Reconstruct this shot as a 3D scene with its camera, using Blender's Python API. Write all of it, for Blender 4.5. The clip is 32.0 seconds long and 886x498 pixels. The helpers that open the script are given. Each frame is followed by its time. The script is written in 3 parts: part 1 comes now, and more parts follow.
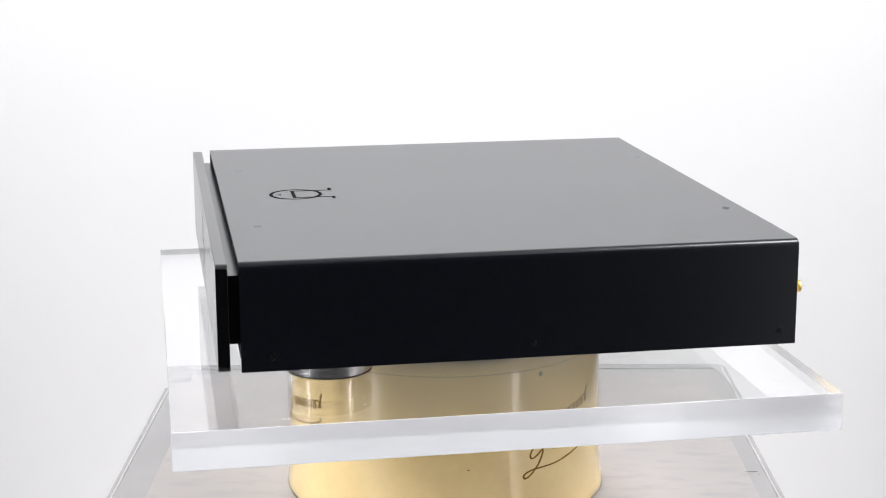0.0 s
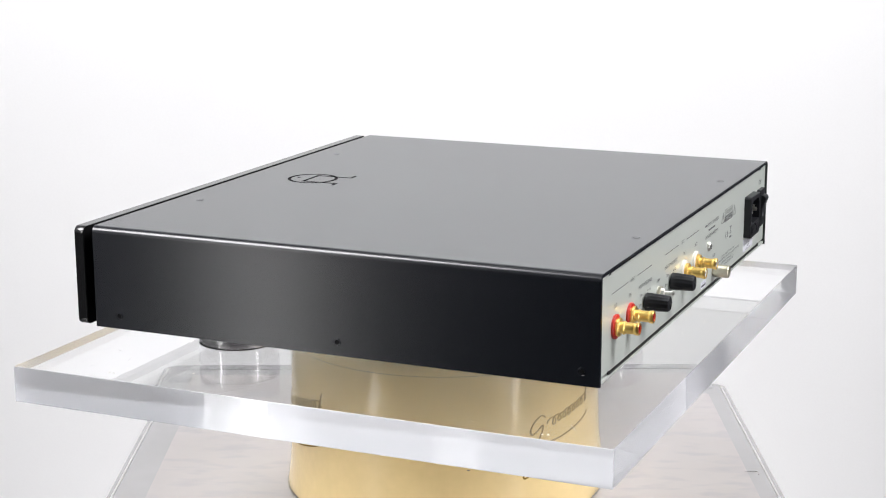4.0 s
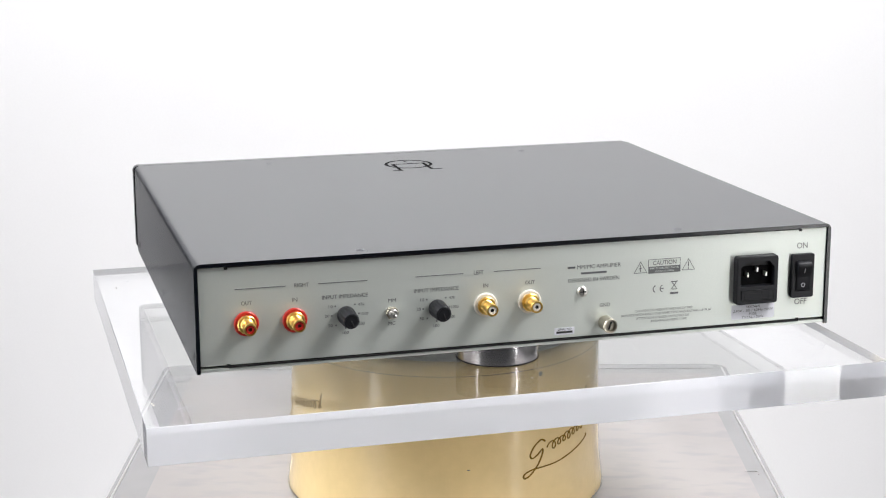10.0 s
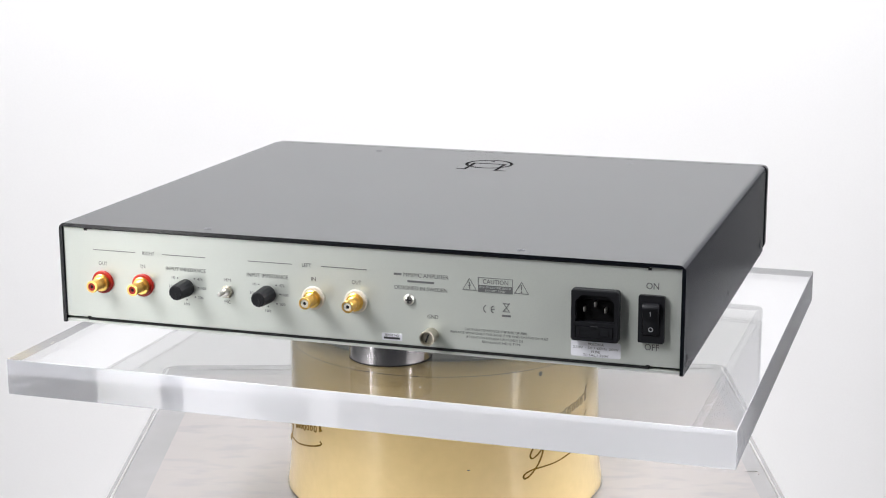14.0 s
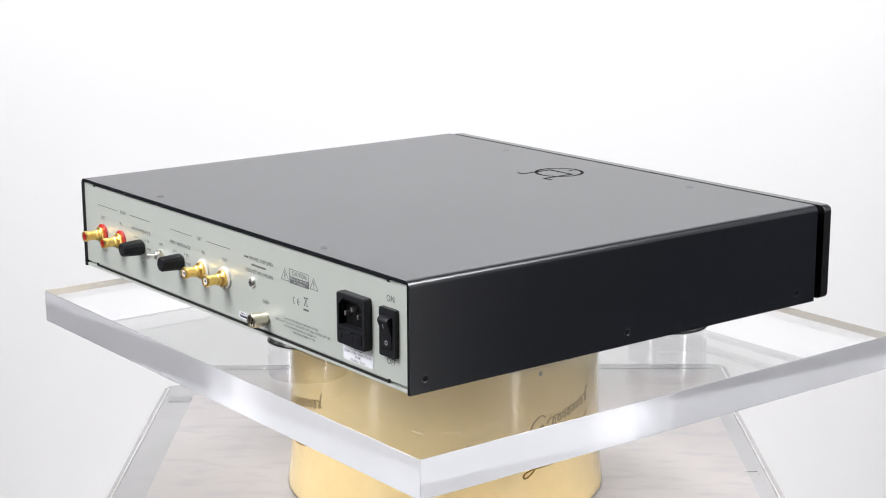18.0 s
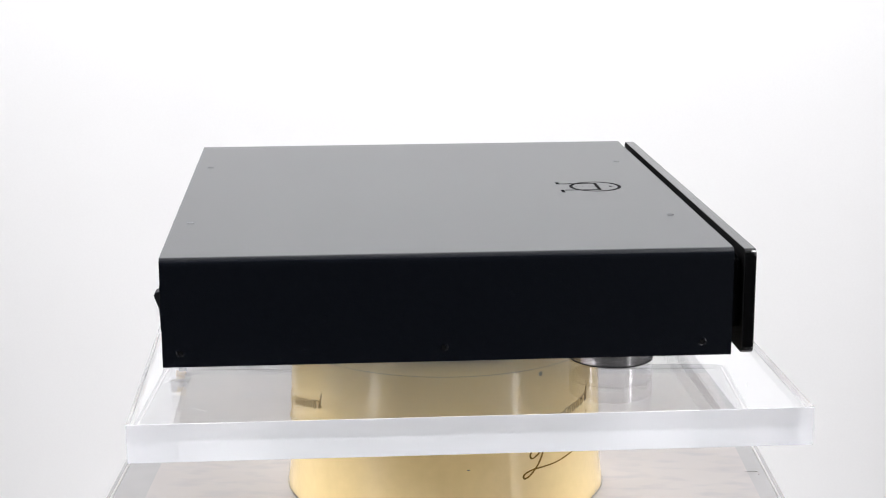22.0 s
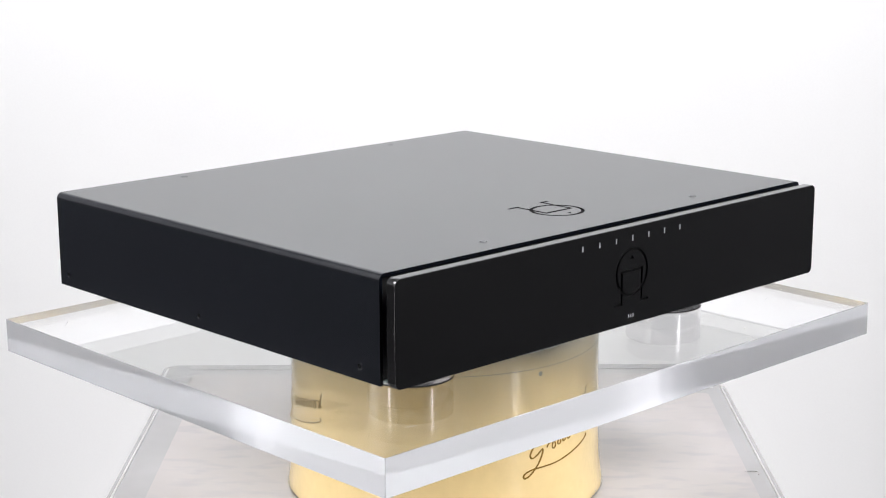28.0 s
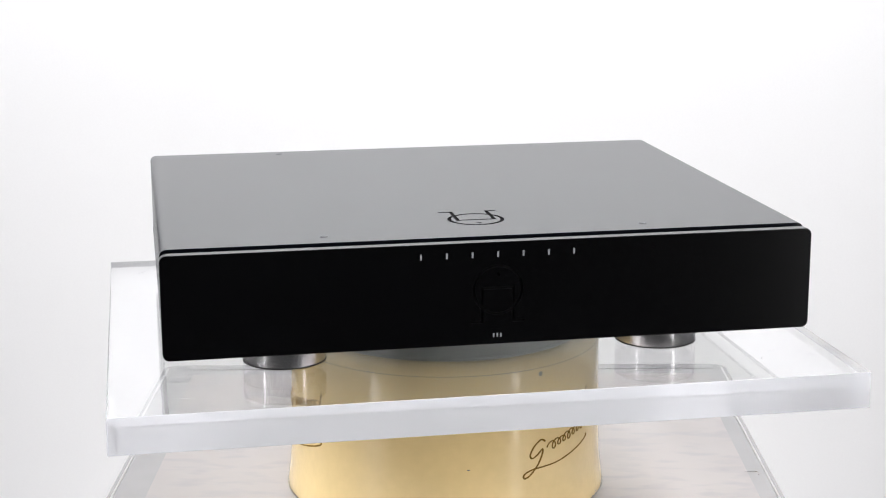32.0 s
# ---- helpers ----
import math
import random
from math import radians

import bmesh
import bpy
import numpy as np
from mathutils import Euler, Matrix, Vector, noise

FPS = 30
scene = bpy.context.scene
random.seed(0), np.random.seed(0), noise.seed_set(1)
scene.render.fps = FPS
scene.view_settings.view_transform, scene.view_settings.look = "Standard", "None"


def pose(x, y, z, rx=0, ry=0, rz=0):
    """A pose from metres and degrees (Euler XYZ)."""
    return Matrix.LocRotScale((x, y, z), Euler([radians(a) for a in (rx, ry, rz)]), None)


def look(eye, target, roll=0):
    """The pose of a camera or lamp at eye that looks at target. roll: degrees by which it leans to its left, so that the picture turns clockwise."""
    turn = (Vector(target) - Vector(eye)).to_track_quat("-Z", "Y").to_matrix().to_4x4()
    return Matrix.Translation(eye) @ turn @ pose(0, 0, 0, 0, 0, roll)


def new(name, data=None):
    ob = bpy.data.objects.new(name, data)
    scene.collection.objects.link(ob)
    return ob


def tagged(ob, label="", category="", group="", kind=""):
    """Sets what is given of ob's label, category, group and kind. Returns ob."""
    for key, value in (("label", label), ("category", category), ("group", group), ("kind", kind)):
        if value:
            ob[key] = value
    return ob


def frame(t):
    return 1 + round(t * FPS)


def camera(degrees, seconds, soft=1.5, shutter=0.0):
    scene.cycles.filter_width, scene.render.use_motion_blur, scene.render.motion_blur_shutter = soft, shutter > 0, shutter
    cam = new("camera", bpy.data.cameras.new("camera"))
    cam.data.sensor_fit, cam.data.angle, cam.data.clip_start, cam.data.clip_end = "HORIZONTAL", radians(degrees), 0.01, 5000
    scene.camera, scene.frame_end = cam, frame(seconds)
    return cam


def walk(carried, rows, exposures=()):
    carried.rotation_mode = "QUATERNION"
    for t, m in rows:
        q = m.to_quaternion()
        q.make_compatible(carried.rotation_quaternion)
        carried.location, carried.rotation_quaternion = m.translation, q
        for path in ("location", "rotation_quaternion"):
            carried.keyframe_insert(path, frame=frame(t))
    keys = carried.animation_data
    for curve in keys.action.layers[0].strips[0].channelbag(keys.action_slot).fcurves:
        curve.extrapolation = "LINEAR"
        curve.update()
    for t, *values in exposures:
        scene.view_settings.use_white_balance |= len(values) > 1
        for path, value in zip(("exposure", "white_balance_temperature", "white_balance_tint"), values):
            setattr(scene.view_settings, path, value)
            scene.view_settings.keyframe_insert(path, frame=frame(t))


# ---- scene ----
# ------------------------------------------------------------------ camera
cam = camera(29.576, 32.0, soft=1.1)
EYE = Vector((0.0, -1.2439, 0.4793))
YAW, PITCH, ROLL = radians(-0.109), radians(12.82), -0.2065
AIM = EYE + Vector((math.sin(YAW) * math.cos(PITCH), math.cos(YAW) * math.cos(PITCH), -math.sin(PITCH)))
walk(cam, [(0.0, look(EYE, AIM, ROLL)), (32.0, look(EYE, AIM, ROLL))], exposures=[(0.0, 0.0), (32.0, 0.0)])

# ------------------------------------------------------------------ world and lamps
world = bpy.data.worlds.new("studio_air")
world.use_nodes = True
scene.world = world
world.node_tree.nodes["Background"].inputs["Color"].default_value = (0.93, 0.96, 1.0, 1)
world.node_tree.nodes["Background"].inputs["Strength"].default_value = 0.25


def area_lamp(name, eye, target, sx, sy, watts, color=(1, 1, 1)):
    data = bpy.data.lights.new(name, "AREA")
    data.shape, data.size, data.size_y, data.energy, data.color = "RECTANGLE", sx, sy, watts, color
    ob = new(name, data)
    ob.matrix_world = look(eye, target)
    return ob


# two high side softboxes, two upright strip lights close by at either side, and a softbox on the backdrop
area_lamp("side_softbox", (1.08, -0.42, 1.50), (0, 0.0, 0.12), 0.6, 0.8, 34, (0.985, 0.98, 1.0))
area_lamp("side_softbox", (-1.15, -0.55, 1.35), (0, -0.05, 0.12), 0.7, 0.8, 33, (0.985, 0.98, 1.0))
area_lamp("strip_light", (0.745, -0.66, 0.20), (0, 0, 0.20), 0.06, 0.9, 1.55, (1.0, 0.985, 0.98))
area_lamp("strip_light", (-0.75, -0.65, 0.20), (0, 0, 0.20), 0.07, 0.9, 1.3, (1.0, 0.985, 0.98))
area_lamp("back_softbox", (-0.2, 0.10, 2.15), (-0.2, 1.3, 0.1), 2.2, 0.7, 4.2, (1.0, 0.985, 0.99))
# added fill: brightens the upper backdrop that the cover's top reflects
area_lamp("background_light", (0, 0.70, 1.40), (0, 1.3, 1.00), 2.2, 0.12, 11.3, (0.88, 0.93, 1.0))
# light runs many times to and fro between the faces of the clear plate
scene.cycles.max_bounces = scene.cycles.transmission_bounces = scene.cycles.glossy_bounces = 28

# ------------------------------------------------------------------ materials


def material(name, color, rough, metal=0.0, grain=0.0, grain_scale=300.0, bump=0.0, stretch=(1, 1, 1), blotch=0.0,
             blotch_scale=8.0, aniso=0.0, coat=0.0, ior=1.5, rough_var=0.0, coat_rough=0.08, coat_ior=1.5):
    """Principled surface with colour variation at two scales, roughness variation and a fine bump."""
    m = bpy.data.materials.new(name)
    m.use_nodes = True
    nt = m.node_tree
    b = nt.nodes["Principled BSDF"]
    b.inputs["Roughness"].default_value, b.inputs["Metallic"].default_value = rough, metal
    b.inputs["IOR"].default_value = ior
    b.inputs["Coat Weight"].default_value = coat
    b.inputs["Coat Roughness"].default_value, b.inputs["Coat IOR"].default_value = coat_rough, coat_ior
    co = nt.nodes.new("ShaderNodeTexCoord")
    mp = nt.nodes.new("ShaderNodeMapping")
    mp.inputs["Scale"].default_value = stretch
    nt.links.new(co.outputs["Object"], mp.inputs["Vector"])
    fine = nt.nodes.new("ShaderNodeTexNoise")
    fine.inputs["Scale"].default_value, fine.inputs["Detail"].default_value = grain_scale, 4
    nt.links.new(mp.outputs["Vector"], fine.inputs["Vector"])
    big = nt.nodes.new("ShaderNodeTexNoise")
    big.inputs["Scale"].default_value, big.inputs["Detail"].default_value = blotch_scale, 3
    nt.links.new(co.outputs["Object"], big.inputs["Vector"])

    def around(node, amount):
        r = nt.nodes.new("ShaderNodeMapRange")
        r.inputs["From Min"].default_value, r.inputs["From Max"].default_value = 0.25, 0.75
        r.inputs["To Min"].default_value, r.inputs["To Max"].default_value = 1 - amount, 1 + amount
        nt.links.new(node.outputs["Fac"], r.inputs["Value"])
        return r
    k = nt.nodes.new("ShaderNodeMath")
    k.operation = "MULTIPLY"
    nt.links.new(around(fine, grain).outputs[0], k.inputs[0])
    nt.links.new(around(big, blotch).outputs[0], k.inputs[1])
    mix = nt.nodes.new("ShaderNodeVectorMath")
    mix.operation = "SCALE"
    mix.inputs[0].default_value = color
    nt.links.new(k.outputs[0], mix.inputs["Scale"])
    nt.links.new(mix.outputs[0], b.inputs["Base Color"])
    if rough_var:
        rv = nt.nodes.new("ShaderNodeMath")
        rv.operation = "MULTIPLY"
        rv.inputs[1].default_value = rough
        nt.links.new(around(big, rough_var).outputs[0], rv.inputs[0])
        nt.links.new(rv.outputs[0], b.inputs["Roughness"])
    if bump:
        bn = nt.nodes.new("ShaderNodeBump")
        bn.inputs["Strength"].default_value, bn.inputs["Distance"].default_value = bump, 0.0003
        nt.links.new(fine.outputs["Fac"], bn.inputs["Height"])
        nt.links.new(bn.outputs["Normal"], b.inputs["Normal"])
        if coat:
            nt.links.new(bn.outputs["Normal"], b.inputs["Coat Normal"])
    if aniso:
        tg = nt.nodes.new("ShaderNodeTangent")
        tg.direction_type, tg.axis = "RADIAL", "Z"
        b.inputs["Anisotropic"].default_value = aniso
        b.inputs["Anisotropic Rotation"].default_value = 0.25
        nt.links.new(tg.outputs["Tangent"], b.inputs["Tangent"])
    return m


def clear_acrylic(name, tint, clear=1.0, rough=0.0):
    m = bpy.data.materials.new(name)
    m.use_nodes = True
    b = m.node_tree.nodes["Principled BSDF"]
    b.inputs["Base Color"].default_value = (*tint, 1)
    b.inputs["Roughness"].default_value, b.inputs["IOR"].default_value = rough, 1.49
    b.inputs["Transmission Weight"].default_value = clear
    return m


white_sweep = material("white_sweep", (0.86, 0.852, 0.845), 0.9, grain=0.01, blotch=0.012, blotch_scale=1.5)
grey_wall = material("pale_wall", (0.78, 0.78, 0.80), 0.9, blotch=0.05)
low_wall = material("low_wall", (0.14, 0.14, 0.145), 0.9, blotch=0.05)
dark_wall = material("dark_wall", (0.03, 0.03, 0.032), 0.9, blotch=0.05)
black_cover = material("black_cover", (0.0030, 0.0042, 0.0072), 0.55, ior=1.0, coat=1.0, coat_rough=0.25, coat_ior=1.60)
black_brushed = material("black_brushed", (0.0015, 0.0015, 0.0018), 0.18, grain=0.5, grain_scale=120, bump=0.05,
                         stretch=(1, 20, 20), aniso=0.6, ior=1.7, rough_var=0.05)
black_milled = material("black_milled", (0.002, 0.002, 0.0024), 0.4, grain=0.3, grain_scale=400, bump=0.1, ior=1.4)
black_plastic = material("black_plastic", (0.010, 0.0105, 0.013), 0.45, grain=0.1, ior=1.4)
groove_black = material("groove_black", (0.004, 0.004, 0.0045), 0.7, grain=0.1, ior=1.2)
dark_inside = material("dark_inside", (0.01, 0.01, 0.01), 0.6, grain=0.1)
rear_paint = material("rear_paint", (0.75, 0.79, 0.735), 0.37, metal=0.45, grain=0.03, grain_scale=1500, blotch=0.02, blotch_scale=15, bump=0.03)
ink = material("ink", (0.15, 0.155, 0.155), 0.6)
bold_ink = material("bold_ink", (0.04, 0.04, 0.045), 0.6)
pale_ink = material("pale_ink", (0.34, 0.35, 0.37), 0.5)
steel = material("steel", (0.62, 0.61, 0.62), 0.20, metal=1.0, grain=0.10, grain_scale=80, stretch=(1, 1, 20), bump=0.02, aniso=0.5)
chrome = material("chrome", (0.80, 0.78, 0.74), 0.32, metal=1.0, grain=0.05)
nickel = material("nickel", (0.60, 0.56, 0.46), 0.34, metal=1.0, grain=0.12, bump=0.06, grain_scale=700)
gold = material("gold", (1.0, 0.68, 0.21), 0.30, metal=1.0, grain=0.05)
red_plastic = material("red_plastic", (0.52, 0.025, 0.015), 0.35, grain=0.05)
white_plastic = material("white_plastic", (0.80, 0.76, 0.68), 0.35, grain=0.04)
sticker_paper = material("sticker_paper", (0.88, 0.89, 0.94), 0.5, grain=0.02)
cream_paint = material("cream_paint", (0.80, 0.61, 0.295), 0.24, grain=0.02, grain_scale=150, bump=0.7, blotch=0.05, blotch_scale=22, coat=0.75, coat_rough=0.09)
brown_ink = material("brown_ink", (0.20, 0.115, 0.016), 0.6, grain=0.2, ior=1.1)
screw_steel = material("screw_steel", (0.22, 0.22, 0.23), 0.3, metal=1.0, grain=0.2, grain_scale=500)
seam_grey = material("seam_grey", (0.15, 0.14, 0.11), 0.6, grain=0.8, grain_scale=90, blotch=0.7, blotch_scale=25)
scratch_grey = material("scratch_grey", (0.32, 0.31, 0.31), 0.5, grain=0.3)
bare_metal = material("bare_metal", (0.16, 0.16, 0.165), 0.4, metal=0.8, grain=0.3, grain_scale=500)
grey_disc = material("grey_disc", (0.22, 0.22, 0.22), 0.45, metal=0.4, grain=0.1, blotch=0.1)
base_grey = material("base_grey", (0.32, 0.312, 0.314), 0.14, grain=0.02, grain_scale=30, blotch=0.06, blotch_scale=12, coat=0.25)
base_edge = material("base_edge", (0.52, 0.515, 0.51), 0.3, grain=0.04, blotch=0.05)
sheet_beige = material("sheet_beige", (0.385, 0.352, 0.340), 0.14, grain=0.035, grain_scale=14, blotch=0.05, blotch_scale=9, coat=0.25)


def soft_streaks(m, color):
    """Soft streaks of a second colour across a sheet."""
    nt = m.node_tree
    b = nt.nodes["Principled BSDF"]
    old = b.inputs["Base Color"].links[0].from_socket
    co, mp, no = nt.nodes.new("ShaderNodeTexCoord"), nt.nodes.new("ShaderNodeMapping"), nt.nodes.new("ShaderNodeTexNoise")
    mp.inputs["Scale"].default_value = (24, 58, 1)
    mp.inputs["Rotation"].default_value = (0, 0, radians(2))
    no.inputs["Scale"].default_value, no.inputs["Detail"].default_value = 1.0, 2.0
    r, mx = nt.nodes.new("ShaderNodeMapRange"), nt.nodes.new("ShaderNodeMix")
    r.inputs["From Min"].default_value, r.inputs["From Max"].default_value, r.inputs["To Max"].default_value = 0.50, 0.68, 0.65
    mx.data_type = "RGBA"
    nt.links.new(co.outputs["Object"], mp.inputs["Vector"])
    nt.links.new(mp.outputs["Vector"], no.inputs["Vector"])
    nt.links.new(no.outputs["Fac"], r.inputs["Value"])
    nt.links.new(r.outputs[0], mx.inputs["Factor"])
    nt.links.new(old, mx.inputs["A"])
    mx.inputs["B"].default_value = (*color, 1)
    nt.links.new(mx.outputs["Result"], b.inputs["Base Color"])


soft_streaks(sheet_beige, (0.32, 0.307, 0.317))
strip_grey = material("strip_grey", (0.33, 0.325, 0.33), 0.5, grain=0.05, grain_scale=60)
acrylic = clear_acrylic("clear_acrylic", (0.965, 0.97, 0.975))
# part opaque white, in place of light scattered inside the plate
acrylic_edge = clear_acrylic("milky_acrylic_edge", (0.91, 0.915, 0.945), 0.70, 0.0)

# ------------------------------------------------------------------ mesh helpers


def mesh_object(name, bm, mat, smooth=True):
    me = bpy.data.meshes.new(name)
    bm.normal_update()
    bm.to_mesh(me)
    bm.free()
    for mm in (mat if isinstance(mat, (list, tuple)) else [mat]):
        me.materials.append(mm)
    if smooth:
        me.shade_smooth()
        me.set_sharp_from_angle(angle=radians(32))
        for p in me.polygons:
            if max(abs(c) for c in p.normal) > 0.9999:
                p.use_smooth = False
    return new(name, me)


def part(name, bm, mat, parent, label="", at=None):
    ob = mesh_object(name, bm, mat)
    ob.parent = parent
    if at:
        ob.location = at
    if label:
        tagged(ob, label=label)
    return ob


def again(name, ob, parent, at, turn=0.0):
    """Another part on the same mesh."""
    o = new(name, ob.data)
    o.parent, o.location = parent, at
    o.rotation_euler = (0, turn, 0)
    if "label" in ob:
        o["label"] = ob["label"]
    return o


def box(x0, x1, y0, y1, z0, z1, bevel=0.0, segments=2):
    bm = bmesh.new()
    bmesh.ops.create_cube(bm, size=1)
    for v in bm.verts:
        v.co = Vector(((x0 + x1) / 2 + v.co.x * (x1 - x0), (y0 + y1) / 2 + v.co.y * (y1 - y0), (z0 + z1) / 2 + v.co.z * (z1 - z0)))
    if bevel:
        bmesh.ops.bevel(bm, geom=bm.edges[:], offset=bevel, segments=segments, profile=0.5, affect="EDGES")
    return bm


def lathe(profile, n=64, axis="z", open_ends=False):
    """A turned body from (radius, height) pairs, about the z axis or pointing along +y."""
    bm = bmesh.new()
    rings = []
    for r, h in profile:
        ring = []
        for i in range(n):
            a = 2 * math.pi * i / n
            p = (r * math.cos(a), r * math.sin(a), h)
            if axis == "y":
                p = (p[0], h, -p[1])
            ring.append(bm.verts.new(p))
        rings.append(ring)
    for a, b in zip(rings, rings[1:]):
        for i in range(n):
            bm.faces.new((a[i], a[(i + 1) % n], b[(i + 1) % n], b[i]))
    if not open_ends:
        bm.faces.new(rings[0][::-1])
        bm.faces.new(rings[-1])
    bmesh.ops.recalc_face_normals(bm, faces=bm.faces[:])
    return bm


def prism(outline, y0, y1):
    """An outline of (x, z) pairs drawn out along y."""
    bm = bmesh.new()
    a = [bm.verts.new((x, y0, z)) for x, z in outline]
    b = [bm.verts.new((x, y1, z)) for x, z in outline]
    bm.faces.new(a)
    bm.faces.new(b[::-1])
    n = len(outline)
    for i in range(n):
        bm.faces.new((a[i], b[i], b[(i + 1) % n], a[(i + 1) % n]))
    bmesh.ops.recalc_face_normals(bm, faces=bm.faces[:])
    return bm


def rounded(x0, x1, z0, z1, r, n=6):
    pts = []
    for cx, cz, a0 in ((x1 - r, z1 - r, 0), (x0 + r, z1 - r, 90), (x0 + r, z0 + r, 180), (x1 - r, z0 + r, 270)):
        for i in range(n + 1):
            a = radians(a0 + 90 * i / n)
            pts.append((cx + r * math.cos(a), cz + r * math.sin(a)))
    return pts


def merge(*bms):
    out = bmesh.new()
    for b in bms:
        me = bpy.data.meshes.new("joined")
        b.to_mesh(me)
        b.free()
        out.from_mesh(me)
        bpy.data.meshes.remove(me)
    return out


def moved(bm, m):
    bm.transform(m)
    return bm


REAR = Matrix(((-1, 0, 0, 0), (0, 0, 1, 0), (0, 1, 0, 0), (0, 0, 0, 1)))


def words(text, cx, cz, w, h, y, parent, mat):
    """Printed lettering on a surface that faces +y, w by h metres, centred on (cx, cz)."""
    curve = bpy.data.curves.new("lettering", "FONT")
    curve.body, curve.align_x, curve.resolution_u = text, "CENTER", 3
    src = new("lettering", curve)
    bpy.context.view_layer.update()
    me = bpy.data.meshes.new_from_object(src.evaluated_get(bpy.context.evaluated_depsgraph_get()))
    bpy.data.objects.remove(src)
    co = np.array([v.co for v in me.vertices])
    lo, hi = co.min(0), co.max(0)
    s = Matrix.Diagonal((w / (hi[0] - lo[0]), h / (hi[1] - lo[1]), 1, 1))
    me.transform(Matrix.Translation((cx, y, cz)) @ REAR @ s @ Matrix.Translation(-Vector(((lo[0] + hi[0]) / 2, (lo[1] + hi[1]) / 2, 0))))
    me.materials.clear()
    me.materials.append(mat)
    ob = new("lettering", me)
    ob.parent = parent
    return ob


def carve(bm, cutter):
    """Takes the cutter's volume away from a body."""
    a, b = mesh_object("body", bm, [], False), mesh_object("cutter", cutter, [], False)
    mod = a.modifiers.new("carve", "BOOLEAN")
    mod.operation, mod.object, mod.solver = "DIFFERENCE", b, "EXACT"
    mod.use_self = True
    bpy.context.view_layer.update()
    out = bmesh.new()
    me = bpy.data.meshes.new_from_object(a.evaluated_get(bpy.context.evaluated_depsgraph_get()))
    out.from_mesh(me)
    bpy.data.meshes.remove(me)
    bpy.data.objects.remove(a)
    bpy.data.objects.remove(b)
    return out


def stroke(p, q, w, y0, y1):
    """A straight groove from p to q, both (x, z)."""
    p, q = Vector(p), Vector(q)
    d = (q - p).normalized() * (w / 2)
    n = Vector((-d.y, d.x))
    return prism([tuple(p - d + n), tuple(p - d - n), tuple(q + d - n), tuple(q + d + n)], y0, y1)


def ring_tool(cx, cz, r0, r1, y0, y1, a0=0, a1=360, n=56):
    """A flat ring, or an arc of one."""
    bm = bmesh.new()
    closed = a1 - a0 >= 360
    k = n if closed else n + 1
    rows = []
    for i in range(k):
        a = radians(a0 + (a1 - a0) * i / n)
        c, s = math.cos(a), math.sin(a)
        rows.append([bm.verts.new((cx + r * c, y, cz + r * s)) for r, y in ((r0, y0), (r1, y0), (r1, y1), (r0, y1))])
    for i in range(k if closed else k - 1):
        a, b = rows[i], rows[(i + 1) % k]
        for j in range(4):
            bm.faces.new((a[j], a[(j + 1) % 4], b[(j + 1) % 4], b[j]))
    if not closed:
        bm.faces.new(rows[0])
        bm.faces.new(rows[-1][::-1])
    bmesh.ops.recalc_face_normals(bm, faces=bm.faces[:])
    return bm


# ------------------------------------------------------------------ the studio
def sweep():
    """White paper backdrop behind the stand: hanging straight down and curving forward at the floor."""
    prof = [(-0.30, -0.765)]
    for i in range(0, 25):
        a = radians(90 * i / 24)
        prof.append((1.05 + 0.25 * math.sin(a), -0.515 - 0.25 * math.cos(a)))
    prof += [(1.3, 2.5), (1.32, 2.5), (1.32, -0.77), (-0.30, -0.77)]
    bm = bmesh.new()
    ends = [[bm.verts.new((x, y, z)) for y, z in prof] for x in (-0.78, 0.78)]
    n = len(prof)
    for i in range(n):
        j = (i + 1) % n
        bm.faces.new((ends[0][i], ends[1][i], ends[1][j], ends[0][j]))
    bmesh.ops.recalc_face_normals(bm, faces=bm.faces[:])
    return tagged(mesh_object("backdrop", bm, white_sweep), label="seamless white paper backdrop of a photo studio", kind="structure")


sweep()
tagged(mesh_object("pedestal", box(-0.18, 0.18, -0.16, 0.16, -0.765, 0.0), dark_wall), label="plain dark pedestal under the base plate", kind="structure")
# unseen walls: pale above brightens the acrylic, dark below keeps black metal dark
for name, dims, paint in (("wall_left", (-1.92, -1.82, -2.72, 1.6, 0.35, 2.5), grey_wall), ("wall_right", (1.82, 1.92, -2.72, 1.6, 0.35, 2.5), grey_wall),
                          ("dado_left", (-1.92, -1.82, -2.72, 1.6, -0.76, 0.35), low_wall), ("dado_right", (1.82, 1.92, -2.72, 1.6, -0.76, 0.35), low_wall),
                          ("wall_front", (-1.92, 1.92, -2.84, -2.74, -0.76, 2.5), dark_wall), ("wall_back", (-1.92, 1.92, 1.62, 1.72, 0.35, 2.5), grey_wall),
                          ("dado_back", (-1.92, 1.92, 1.62, 1.72, -0.76, 0.35), low_wall)):
    tagged(mesh_object(name, box(*dims), paint), label="unseen wall, pale or dark to suit the reflections", kind="structure")
tagged(mesh_object("floor", box(-1.92, 1.92, -2.84, 1.72, -0.86, -0.775), dark_wall), label="unseen dark floor that keeps reflections dark", kind="structure")
tagged(mesh_object("ceiling", box(-1.92, 1.92, -2.84, 1.72, 2.52, 2.6), white_sweep), label="plain white studio ceiling", kind="structure")

# ------------------------------------------------------------------ base plate and cream drum
BASE_TOP = 0.0152


